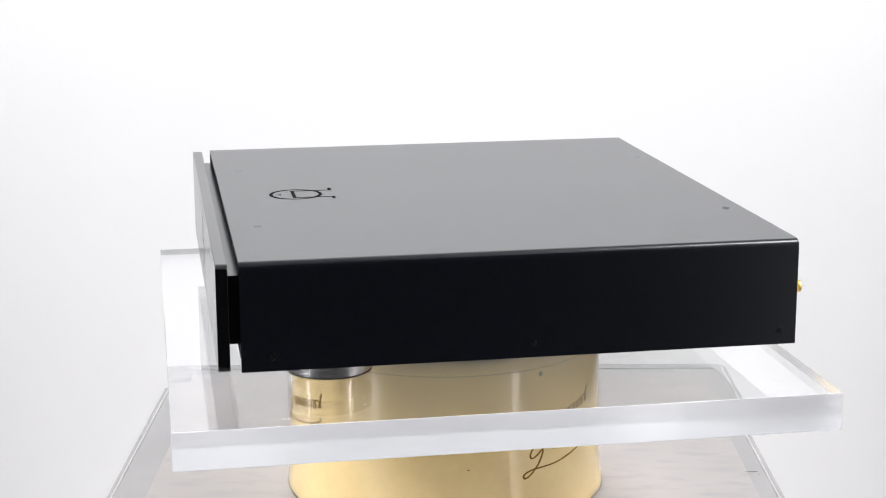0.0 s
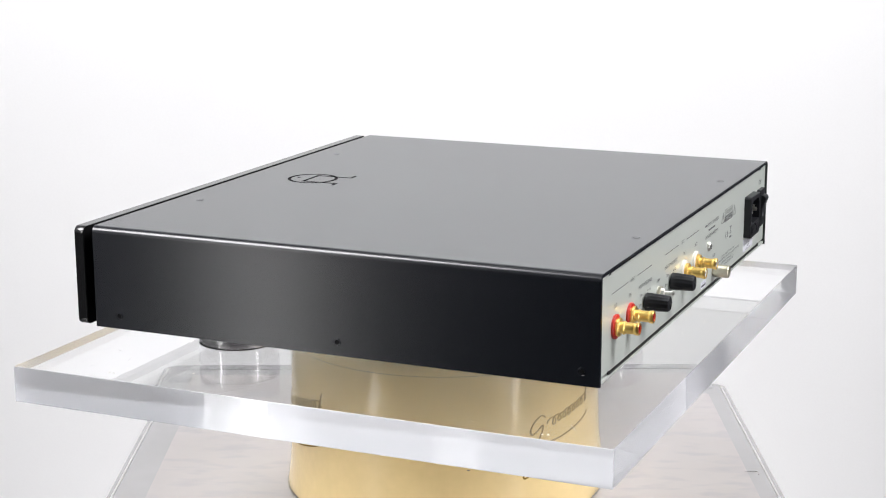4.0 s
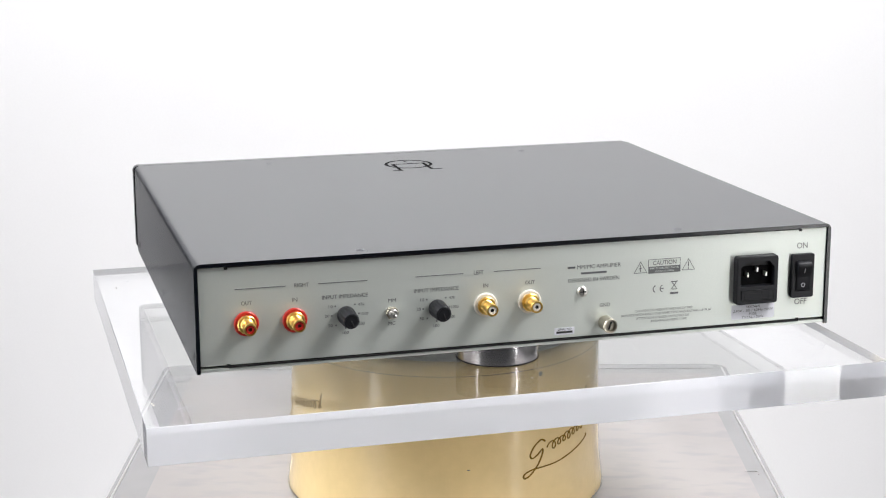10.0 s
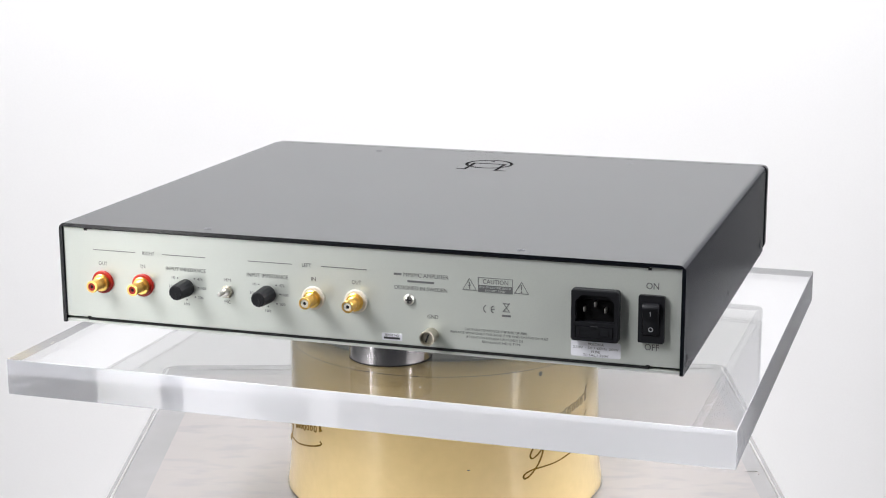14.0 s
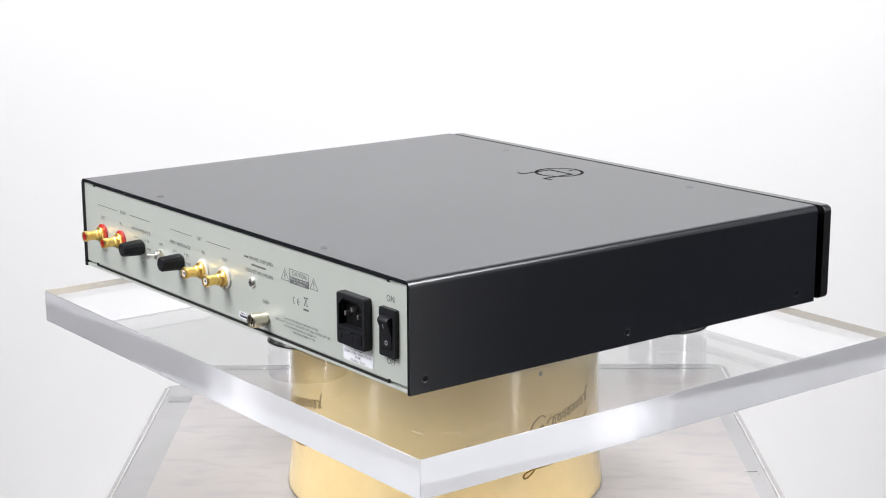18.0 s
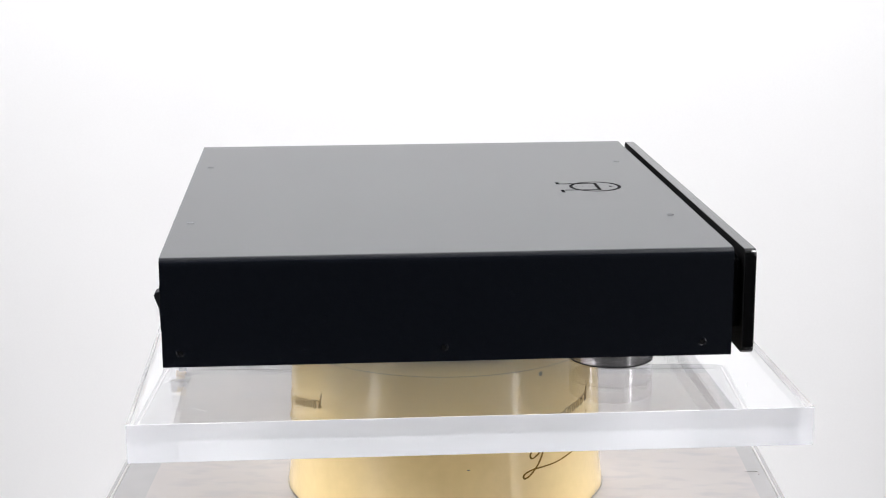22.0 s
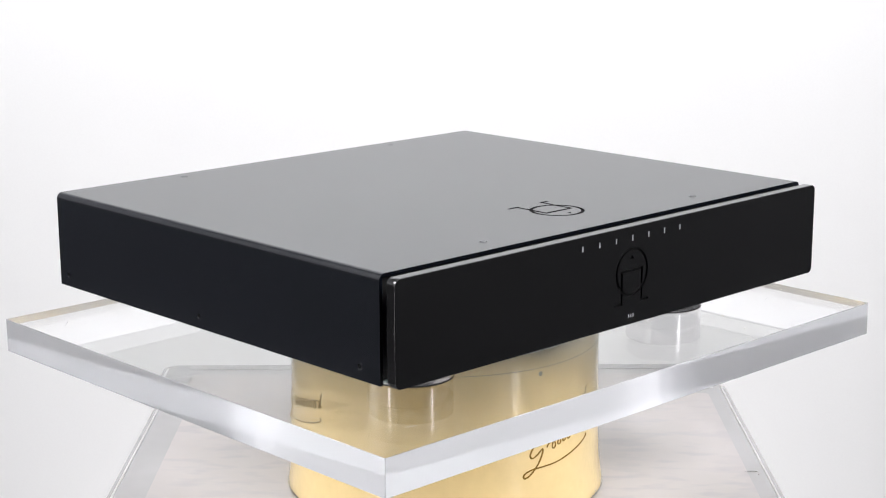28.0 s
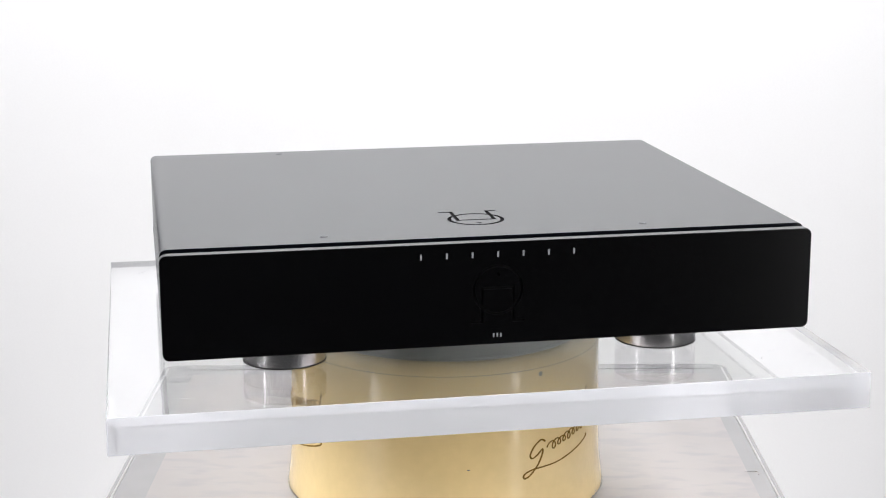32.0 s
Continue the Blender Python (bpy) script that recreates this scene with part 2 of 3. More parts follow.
def base_plate():
    ob = new("base_plate")
    tagged(ob, label="glossy grey plastic base plate with polished edges and pale highlight bars", category="base plate")
    out = [(x, y) for x, y in rounded(-0.2575, 0.2545, -0.24, 0.2345, 0.009)]

    def slab(pts, z0, z1):
        bm = bmesh.new()
        lo, hi = [[bm.verts.new((x, y, z)) for x, y in pts] for z in (z0, z1)]
        n = len(pts)
        bm.faces.new(lo[::-1])
        bm.faces.new(hi)
        for i in range(n):
            bm.faces.new((lo[i], lo[(i + 1) % n], hi[(i + 1) % n], hi[i]))
        return bm
    body = slab(out, 0.0, BASE_TOP)
    bmesh.ops.bevel(body, geom=[e for e in body.edges if abs(e.verts[0].co.z - e.verts[1].co.z) < 1e-6], offset=0.002, segments=3,
                    profile=0.5, affect="EDGES")
    part("body", body, base_grey, ob)
    # bright line along each polished edge, put in as a pale bar
    for x in (-0.2538, 0.2505):
        part("edge_trim", box(x - 0.0009, x + 0.0009, -0.23, 0.224, BASE_TOP - 0.0005, BASE_TOP + 0.0004, 0.0003, 1), base_edge, ob, "narrow pale bar for the highlight on the polished edge")
    sheet = slab(rounded(-0.228, 0.236, -0.22, 0.205, 0.004), BASE_TOP - 0.0005, BASE_TOP + 0.0003)
    part("sheet", sheet, sheet_beige, ob, "pinkish beige sheet with soft grey streaks under gloss")
    part("end_strip", box(-0.234, 0.243, 0.2205, 0.2305, BASE_TOP - 0.0005, BASE_TOP + 0.0004), strip_grey, ob, "dull grey strip")
    part("grey_patch", box(-0.2480, -0.2290, 0.184, 0.199, BASE_TOP - 0.0005, BASE_TOP + 0.0004), strip_grey, ob, "dull grey patch")
    # small scratches and scribbles on the gloss
    for x, y, w, d, turn in ((0.2392, 0.0035, 0.010, 0.0006, 0), (0.2440, -0.0025, 0.0009, 0.0009, 0)):
        m = part("scratch", box(-w / 2, w / 2, -d / 2, d / 2, -0.0005, 0.0002), scratch_grey, ob, "fine grey scratch", (x, y, BASE_TOP + 0.0003))
        m.rotation_euler = (0, 0, radians(turn))
    return ob


base_plate()

DRUM_TOP = 0.1198
DRUM = [(0.1210, BASE_TOP), (0.1222, BASE_TOP + 0.0006), (0.1225, BASE_TOP + 0.002), (0.1221, 0.022), (0.1210, 0.030), (0.1201, 0.040), (0.1194, 0.055),
        (0.1186, 0.085), (0.1184, 0.107), (0.1182, 0.1120), (0.1170, 0.1155), (0.1146, 0.1180), (0.1115, 0.1193), (0.1085, DRUM_TOP - 0.0002), (0.100, DRUM_TOP - 0.0004)]


def drum_radius(z):
    for (r0, z0), (r1, z1) in zip(DRUM, DRUM[1:]):
        if z0 <= z <= z1:
            return r0 + (r1 - r0) * (z - z0) / (z1 - z0)
    return 0.119


def ribbon(points, width, lift=0.0004):
    """A painted line on the drum through (degrees to the right of the camera's side, height) pairs, thick and thin."""
    def at(s):
        n = len(points)
        i = min(int(s), n - 2)
        f = s - i
        p = [Vector(points[max(0, min(n - 1, i + k))]) for k in (-1, 0, 1, 2)]
        return 0.5 * ((2 * p[1]) + (p[2] - p[0]) * f + (2 * p[0] - 5 * p[1] + 4 * p[2] - p[3]) * f * f + (3 * p[1] - p[0] - 3 * p[2] + p[3]) * f ** 3)
    bm = bmesh.new()
    k = (len(points) - 1) * 6
    rows = []
    for i in range(k + 1):
        a = at(i / 6)
        d = at(min(i / 6 + 0.02, len(points) - 1)) - at(max(i / 6 - 0.02, 0))
        d = Vector((d.x * 0.00208, d.y))
        d = d.normalized() if d.length > 1e-9 else Vector((1, 0))
        w = width * (0.75 + 0.35 * abs(d.y))
        row = []
        for s, up in ((-1, 0), (-0.6, 1), (0.6, 1), (1, 0)):
            ang, z = a.x - d.y * s * w / 0.00208, a.y + d.x * s * w
            r = drum_radius(z) + lift * up - 0.0001
            row.append(bm.verts.new((r * math.sin(radians(ang)), -r * math.cos(radians(ang)), z)))
        rows.append(row)
    for a, b in zip(rows, rows[1:]):
        for j in range(3):
            bm.faces.new((a[j], a[j + 1], b[j + 1], b[j]))
    bmesh.ops.recalc_face_normals(bm, faces=bm.faces[:])
    return bm


def flourish():
    """A handwritten-looking flourish: one looped stroke, a coil of small loops and a long underline; it spells nothing."""
    Z = 0.173
    pts = [(37.5, Z - 0.0975), (35.5, Z - 0.0958), (32.6, Z - 0.1000), (31.0, Z - 0.1055), (31.8, Z - 0.1085), (34.0, Z - 0.1065), (36.3, Z - 0.1030),
           (36.0, Z - 0.1075), (34.0, Z - 0.1145), (31.0, Z - 0.1205), (28.6, Z - 0.1225), (28.4, Z - 0.1195), (31.5, Z - 0.1170), (36.0, Z - 0.1165),
           (42.0, Z - 0.1160), (48.0, Z - 0.1140), (54.0, Z - 0.1112), (59.0, Z - 0.1082), (61.5, Z - 0.1055), (60.6, Z - 0.1040)]
    def lift(a):
        return Z - 0.1058 + (a - 38.0) * 0.00040
    wave = []
    for k in range(63):
        q = math.pi * k / 4
        a = 39.6 + 0.335 * k - 1.35 * math.cos(q)
        wave.append((a, lift(a) + 0.0029 + (0.0027 + 0.0005 * math.sin(q / 3)) * math.sin(q)))
    wave += [(60.6, lift(61) + 0.0040), (61.8, lift(61) + 0.0112), (61.0, lift(61) + 0.0030), (61.9, lift(62) + 0.0006)]
    return merge(ribbon(pts, 0.00078), ribbon(wave, 0.00066))


def cream_drum():
    ob = new("cream_drum")
    ob.location = (-0.0013, 0, 0)
    tagged(ob, label="cream enamelled metal drum with brown flourishes, on a base plate", category="drum")
    part("shell", lathe(DRUM, 128), cream_paint, ob)
    part("flourish", flourish(), brown_ink, ob, "brown hand-painted looping flourish")
    b = flourish()
    bmesh.ops.rotate(b, verts=b.verts[:], cent=(0, 0, 0), matrix=Matrix.Rotation(radians(-111), 3, "Z"))
    part("flourish", b, brown_ink, ob, "brown hand-painted looping flourish")
    # small screw on the shoulder and a chipped foot
    sx = radians(35.3)
    scr = lathe([(0.0018, -0.0006), (0.0018, 0.0001), (0.0013, 0.0005), (0.0006, 0.0005), (0.0004, 0.0002)], 16, "y")
    moved(scr, Matrix.Translation((0.1183 * math.sin(sx), -0.1183 * math.cos(sx), 0.1082)) @ Matrix.Rotation(math.pi + sx, 4, "Z"))
    part("screw", scr, bare_metal, ob, "small dark screw head")
    r = drum_radius(0.1124)
    part("seam", lathe([(r - 0.0004, 0.1122), (r + 0.00012, 0.1123), (r + 0.0001, 0.1126), (r - 0.0004, 0.1127)], 128, open_ends=True), seam_grey, ob, "thin dark seam below the lid")
    # dark ring: chipped paint and the shaded gap under the drum, as colour
    part("foot_ring", lathe([(0.1200, BASE_TOP - 0.0002), (0.1224, BASE_TOP + 0.0001), (0.1229, BASE_TOP + 0.0007), (0.1224, BASE_TOP + 0.0013), (0.1210, BASE_TOP + 0.0014)], 128, open_ends=True), seam_grey, ob, "dark grey ring for chipped paint and the shadow gap at the foot")
    rnd = random.Random(9)
    for i in range(12):
        a = radians(rnd.uniform(52, 80))
        z = BASE_TOP + rnd.uniform(0.0005, 0.0042)
        if i > 7:
            a, z = radians((21.5, 24.0, -27.0, 8.0)[i - 8]), 0.1126 if i < 11 else 0.062
        r = drum_radius(z) + 0.00015
        chip = bmesh.new()
        n = 7
        s = rnd.uniform(0.0006, 0.002) if i < 8 else 0.0008
        vs = []
        for k in range(n):
            q = 2 * math.pi * k / n
            f = s * rnd.uniform(0.6, 1.2)
            aa = a + f * math.cos(q) / r * 1.6
            vs.append(chip.verts.new((r * math.sin(aa), -r * math.cos(aa), z + f * math.sin(q) * 0.7)))
        chip.faces.new(vs)
        bmesh.ops.solidify(chip, geom=chip.faces[:], thickness=0.0002)
        part("paint_chip", chip, bare_metal, ob, "chipped paint showing dark metal")
    return ob


cream_drum()

# ------------------------------------------------------------------ turning plate
PLATE_TOP, PLATE_BOTTOM = 0.1478, 0.1228
turning_disc = tagged(mesh_object("turning_disc", lathe([(0.104, DRUM_TOP - 0.0004), (0.1055, DRUM_TOP + 0.0004), (0.1055, PLATE_BOTTOM - 0.0012), (0.104, PLATE_BOTTOM - 0.0006)], 96), grey_disc),
                      label="thin grey metal turning disc on top of the drum", category="turntable disc")


def clear_plate():
    bm = box(-0.2541, 0.2505, -0.2133, 0.2153, 0, PLATE_TOP - PLATE_BOTTOM, 0.0003, 1)
    bm.normal_update()
    for f in bm.faces:
        f.material_index = 0 if abs(f.normal.z) > 0.9 else 1
    ob = mesh_object("clear_plate", bm, [acrylic, acrylic_edge])
    ob.visible_shadow = False
    ob.location = (0, 0, PLATE_BOTTOM)
    tagged(ob, label="thick clear acrylic plate with polished edges, turning on the drum", category="acrylic plate")
    return ob


plate = clear_plate()
# tiny specks on the plate, their glint put in as white colour
speck_mesh = lathe([(0.0002, -0.0004), (0.0006, -0.0002), (0.0007, 0.0), (0.0006, 0.0003), (0.0002, 0.0005)], 10)
speck = part("speck", speck_mesh, white_plastic, plate, "tiny speck, coloured white for a glint", (0.2370, -0.1445, PLATE_TOP - PLATE_BOTTOM))
for x, y in ((0.2372, -0.1410), (0.2420, 0.1680), (0.2412, 0.1715), (-0.0072, 0.1836), (-0.0440, 0.1904), (0.2170, -0.0910), (0.1202, -0.1912)):
    again("speck", speck, plate, (x, y, PLATE_TOP - PLATE_BOTTOM))

plate_scratch = material("plate_scratch", (0.62, 0.62, 0.64), 0.6)
for x, y, w, d, turn in ((0.205, -0.150, 0.010, 0.0003, 20), (0.228, -0.165, 0.007, 0.0003, -35), (0.190, -0.168, 0.005, 0.0004, 70), (-0.215, 0.188, 0.009, 0.0003, 12),
                         (-0.228, 0.172, 0.012, 0.0003, 50), (-0.205, -0.182, 0.008, 0.0003, -15), (0.223, 0.181, 0.011, 0.0003, 33), (0.236, 0.120, 0.006, 0.0003, 80)):
    m = part("scratch", box(-w / 2, w / 2, -d / 2, d / 2, -0.0001, 0.00008), plate_scratch, plate, "fine pale scratch", (x, y, PLATE_TOP - PLATE_BOTTOM))
    m.rotation_euler = (0, 0, radians(turn))

# ------------------------------------------------------------------ phono amplifier
FOOT = 0.0252          # height of the feet
XC = -0.0005
HALF = 0.2165         # half the width of the cover
YF, YB = -0.1680, 0.1949
TOP = FOOT + 0.0697
PANEL_Y = 0.1935
amp = new("amplifier")
amp.location = (0, 0, PLATE_TOP)
tagged(amp, label="black metal amplifier with pale green-grey rear panel, on acrylic plate", category="amplifier")


def lathe_y(x, z, r, y0, y1, n=16):
    """A short round plug along y, a little deeper than its neighbours."""
    return prism([(x + r * math.cos(2 * math.pi * i / n), z + r * math.sin(2 * math.pi * i / n)) for i in range(n)], y0 - 0.00003, y1 + 0.00003)


def emblem(scale, y0, y1, r0=0.0151, r1=0.0170, foot=0.0223, bar=0.0019):
    """Emblem of a ring, an arch on two feet and a small triangle, as a cutting tool in the xz plane."""
    s, i, o, f, b = scale, 0.0095 * scale, 0.0095 * scale + bar * scale, foot * scale, bar * scale
    return merge(ring_tool(0, 0, r0 * s, r1 * s, y0, y1),
                 prism([(-0.0172 * s, b - f), (-o, b - f), (-o, 0.0003 * s + b), (o, 0.0003 * s + b), (o, b - f), (0.0172 * s, b - f), (0.0172 * s, -f), (i, -f),
                        (i, 0.0003 * s), (-i, 0.0003 * s), (-i, -f), (-0.0172 * s, -f)][::-1], y0, y1),
                 lathe_y(-0.0172 * s, b / 2 - f, b / 2, y0, y1), lathe_y(0.0172 * s, b / 2 - f, b / 2, y0, y1),
                 prism([(-0.0019 * s, 0.0090 * s), (0.0019 * s, 0.0090 * s), (0, 0.0122 * s)], y0, y1))


def blacken(bm, axis, level, middle):
    """Gives the second material to the bottom and flanks of an engraved emblem."""
    bm.normal_update()
    for f in bm.faces:
        c = f.calc_center_median()
        if axis == 2 and TOP - 0.0013 < c.z < TOP - 0.00002 and abs(c.y - middle) < 0.035 and abs(c.x - XC) < 0.03 and len(f.verts) < 300 and f.calc_area() < 0.01:
            f.material_index = 1
        if axis == 1 and (f.normal.y > 0.9 and c.y > FY1 - 0.0002):
            f.material_index = 1
        if axis == 1 and FY0 + 0.0001 < c.y < FY0 + 0.0016 and abs(c.x - XC) < 0.03 and abs(c.z - middle) < 0.03:
            f.material_index = 2 if f.normal.y < -0.9 else 1
    return bm


def cover():
    """Folded sheet-metal cover: top and two sides with rounded folds."""
    t, r = 0.0024, 0.0045
    x0, x1, z0 = XC - HALF, XC + HALF, FOOT - 0.0005
    out = [(x0, z0), (x0, TOP - r)]
    for i in range(1, 8):
        a = radians(180 - 90 * i / 8)
        out.append((x0 + r + r * math.cos(a), TOP - r + r * math.sin(a)))
    out += [(x0 + r, TOP), (x1 - r, TOP)]
    for i in range(1, 8):
        a = radians(90 - 90 * i / 8)
        out.append((x1 - r + r * math.cos(a), TOP - r + r * math.sin(a)))
    out += [(x1, TOP - r), (x1, z0), (x1 - t, z0), (x1 - t, TOP - t), (x0 + t, TOP - t), (x0 + t, z0)]
    bm = prism(out, YF, YB)
    tool = emblem(1.2, -0.0011, 0.01, 0.0142, 0.0164, 0.0234, 0.0022)
    # lay the tool flat, arch towards the back
    moved(tool, Matrix.Translation((XC + 0.0002, -0.1134, TOP)) @ Matrix(((1, 0, 0, 0), (0, 0, -1, 0), (0, 1, 0, 0), (0, 0, 0, 1))))
    bmesh.ops.recalc_face_normals(tool, faces=tool.faces[:])
    return blacken(carve(bm, tool), 2, TOP - 0.0004, -0.113)


part("cover", cover(), [black_cover, groove_black], amp, "satin black metal cover with an engraved emblem")
part("chassis", box(XC - 0.2138, XC + 0.2138, YF + 0.002, 0.1905, FOOT + 0.0024, TOP - 0.0027), dark_inside, amp, "dark inner chassis")
part("bottom_tray", box(XC - 0.2139, XC + 0.2139, YF + 0.001, 0.1940, FOOT + 0.0001, FOOT + 0.0021, 0.0003), rear_paint, amp, "green-grey bottom tray")

# front panel
FY0, FY1 = -0.1824, -0.1748
part("front_spacer", box(XC - 0.207, XC + 0.207, FY1 - 0.0001, YF + 0.0022, FOOT + 0.0158, FOOT + 0.0598), black_cover, amp, "black spacer behind the front panel")
fp = prism(rounded(XC - 0.2170, XC + 0.2170, FOOT - 0.0002, FOOT + 0.0687, 0.0045), FY0, FY1)
bmesh.ops.bevel(fp, geom=[e for e in fp.edges if abs(e.verts[0].co.y - e.verts[1].co.y) < 1e-6], offset=0.0005, segments=2, profile=0.5, affect="EDGES")
tool = moved(emblem(1.0, -0.01, 0.0013), Matrix.Translation((XC + 0.0010, FY0, FOOT + 0.0367)))
bmesh.ops.recalc_face_normals(tool, faces=tool.faces[:])
front_panel = part("front_panel", blacken(carve(fp, tool), 1, FY0, FOOT + 0.0367), [black_brushed, groove_black, black_milled], amp, "brushed black aluminium front panel with an engraved emblem")
for i in range(7):
    x = XC + 0.0010 + 0.0170 * (i - 3)
    part("brand_bar", box(x - 0.0006, x + 0.0006, FY0 - 0.00015, FY0 + 0.0002, FOOT + 0.0586, FOOT + 0.0624), pale_ink, front_panel, "small pale printed mark")
for i in range(3):
    x = XC + 0.0006 + 0.0024 * (i - 1)
    part("model_bar", box(x - 0.0005, x + 0.0005, FY0 - 0.00015, FY0 + 0.0002, FOOT + 0.0047, FOOT + 0.0072), pale_ink, front_panel, "small pale printed mark")

# screws of the cover
screw_mesh = lathe([(0.0027, -0.0003), (0.0027, 0.0001), (0.0023, 0.0003), (0.0017, 0.0002), (0.0013, -0.0006)], 24)
hole_mesh = lathe([(0.0015, -0.0006), (0.0015, 0.0000), (0.0004, -0.0001)], 12)
screw = part("screw", screw_mesh, screw_steel, amp, "small bright hex screw with a dark centre", (XC + 0.1090, -0.1488, TOP))
part("hex_hole", hole_mesh, dark_inside, screw)
for x, y in ((-0.1090, -0.1488), (0.1090, 0.1829), (-0.1090, 0.1829)):
    o = again("screw", screw, amp, (XC + x, y, TOP))
    again("hex_hole", screw.children[0], o, (0, 0, 0))
side_mesh = lathe([(0.0028, -0.0002), (0.0028, 0.00005), (0.0024, 0.0002), (0.0019, -0.0003), (0.0012, -0.0008), (0.0006, -0.001)], 24)
side = part("screw", side_mesh, black_cover, amp, "countersunk black hex screw")
side_hole = part("hex_hole", lathe([(0.0017, -0.0006), (0.0017, 0.0003), (0.0004, 0.0002)], 6), groove_black, side)
spots = [(s, y) for s in (1, -1) for y in (0.1835, 0.0174, -0.149)]
for i, (s, y) in enumerate(spots):
    o = side if i == 0 else again("screw", side, amp, (0, 0, 0))
    if i:
        again("hex_hole", side_hole, o, (0, 0, 0))
    o.location, o.rotation_euler = (XC + s * HALF, y, FOOT + 0.0086), (0, radians(90 * s), 0)

# feet
foot_mesh = lathe([(0.0270, 0.0003), (0.0284, 0.0007), (0.0288, 0.0016), (0.0288, FOOT - 0.0010), (0.0280, FOOT - 0.0002), (0.0200, FOOT)], 72)
foot = part("foot", foot_mesh, steel, amp, "turned bright metal foot", (0.1335, -0.1045, 0))
again("foot", foot, amp, (-0.1335, -0.1045, 0))
again("foot", foot, amp, (-0.0006, 0.1270, 0))
for f in [o for o in amp.children if o.name.startswith("foot")]:
    part("rubber_ring", lathe([(0.0287, 0.0002), (0.02895, 0.0004), (0.02895, 0.0009), (0.0287, 0.0011)], 72), dark_inside, f, "thin dark ring")

# rear panel
rear_bm = box(XC - 0.2140, XC + 0.2140, 0.1905, PANEL_Y, FOOT + 0.0038, TOP - 0.0028, 0.0003, 1)
rear = part("rear_panel", rear_bm, rear_paint, amp, "pale green-grey painted rear panel with printed lettering")
part("rear_slit", box(-0.1952, 0.1962, PANEL_Y - 0.0005, PANEL_Y + 0.0008, FOOT + 0.0023, FOOT + 0.0034), dark_inside, rear, "dark slit")
part("rear_lip", box(-0.1942, 0.1962, PANEL_Y - 0.0005, PANEL_Y + 0.0009, TOP - 0.0032, TOP - 0.0025), dark_inside, rear, "black lip under the cover")
for x in (-0.1945, 0.1960):
    part("notch", box(x - 0.0011, x + 0.0011, PANEL_Y - 0.0004, PANEL_Y + 0.0006, TOP - 0.0045, TOP - 0.0030), dark_inside, rear, "small dark notch")
    part("notch", box(x - 0.0011, x + 0.0011, PANEL_Y - 0.0004, PANEL_Y + 0.0006, FOOT + 0.0030, FOOT + 0.0046), dark_inside, rear, "small dark notch")

PY = PANEL_Y + 0.00015


def print_words(text, x, z, w, h, mat=ink, y=PY, parent=None):
    return words(text, x, z + FOOT, w, h, y, parent or rear, mat)


def print_bar(x, z, w, h, mat=ink, name="print_bar", y=PY, parent=None):
    return part(name, box(x - w / 2, x + w / 2, y - 0.0002, y + 0.00002, z + FOOT - h / 2, z + FOOT + h / 2), mat, parent or rear)


for x in (0.1749, 0.1224, 0.0593, 0.0069):
    print_bar(x, 0.0521, 0.0318, 0.00042, name="print_line")
print_words("RIGHT", 0.1488, 0.0521, 0.0091, 0.0026)
print_words("LEFT", 0.0331, 0.0522, 0.0064, 0.0026)
for x, z in ((0.1837, 0.0429), (-0.0018, 0.0432)):
    print_words("OUT", x, z, 0.0066, 0.0026)
for x, z in ((0.1533, 0.0429), (0.0284, 0.0432)):
    print_words("IN", x, z, 0.0033, 0.0026)
for kx in (0.1208, 0.0611):
    d = kx - 0.1208
    print_words("INPUT IMPEDANCE", 0.1211 + d, 0.0429, 0.0296, 0.0026)
    for text, x, z, w in (("10", 0.1305, 0.0367, 0.0026), ("47k", 0.1107, 0.0369, 0.0040), ("20", 0.1329, 0.0307, 0.0029), ("1000", 0.1087, 0.0307, 0.0048),
                          ("50", 0.1308, 0.0243, 0.0029), ("200", 0.1107, 0.0242, 0.0040), ("100", 0.1211, 0.0190, 0.0040)):
        print_words(text, x + d, z, w, 0.0019)
    for x, z in ((0.1275, 0.0367), (0.1149, 0.0370), (0.1299, 0.0307), (0.1123, 0.0310), (0.1272, 0.0242), (0.1147, 0.0243), (0.1210, 0.0220)):
        print_bar(x + d, z, 0.0009, 0.0009, name="scale_dot")
print_words("MM", 0.0906, 0.0379, 0.0051, 0.0023)
print_words("MC", 0.0909, 0.0228, 0.0044, 0.0023)
print_bar(-0.0302, 0.0509, 0.0052, 0.0013)
print_words("MM/MC AMPLIFIER", -0.0495, 0.0509, 0.0305, 0.0027)
print_bar(-0.0459, 0.0466, 0.0180, 0.0013)
print_words("DESIGNED IN SWEDEN", -0.0459, 0.0422, 0.0357, 0.0026)
# caution box and warning triangles
for z in (0.0526, 0.0476):
    print_bar(-0.0957, z, 0.0229, 0.0003, name="print_line")
for x in (-0.0957 - 0.0113, -0.0957 + 0.0113):
    print_bar(x, 0.0501, 0.0003, 0.0049, name="print_line")
print_words("CAUTION", -0.0959, 0.0502, 0.0167, 0.0030)
print_bar(-0.0958, 0.0454, 0.0229, 0.0045, name="print_box")
print_words("RISK OF ELECTRIC SHOCK", -0.0958, 0.0465, 0.0205, 0.0013, rear_paint, PY + 0.0001)
print_words("DO NOT OPEN", -0.0958, 0.0444, 0.0130, 0.0013, rear_paint, PY + 0.0001)
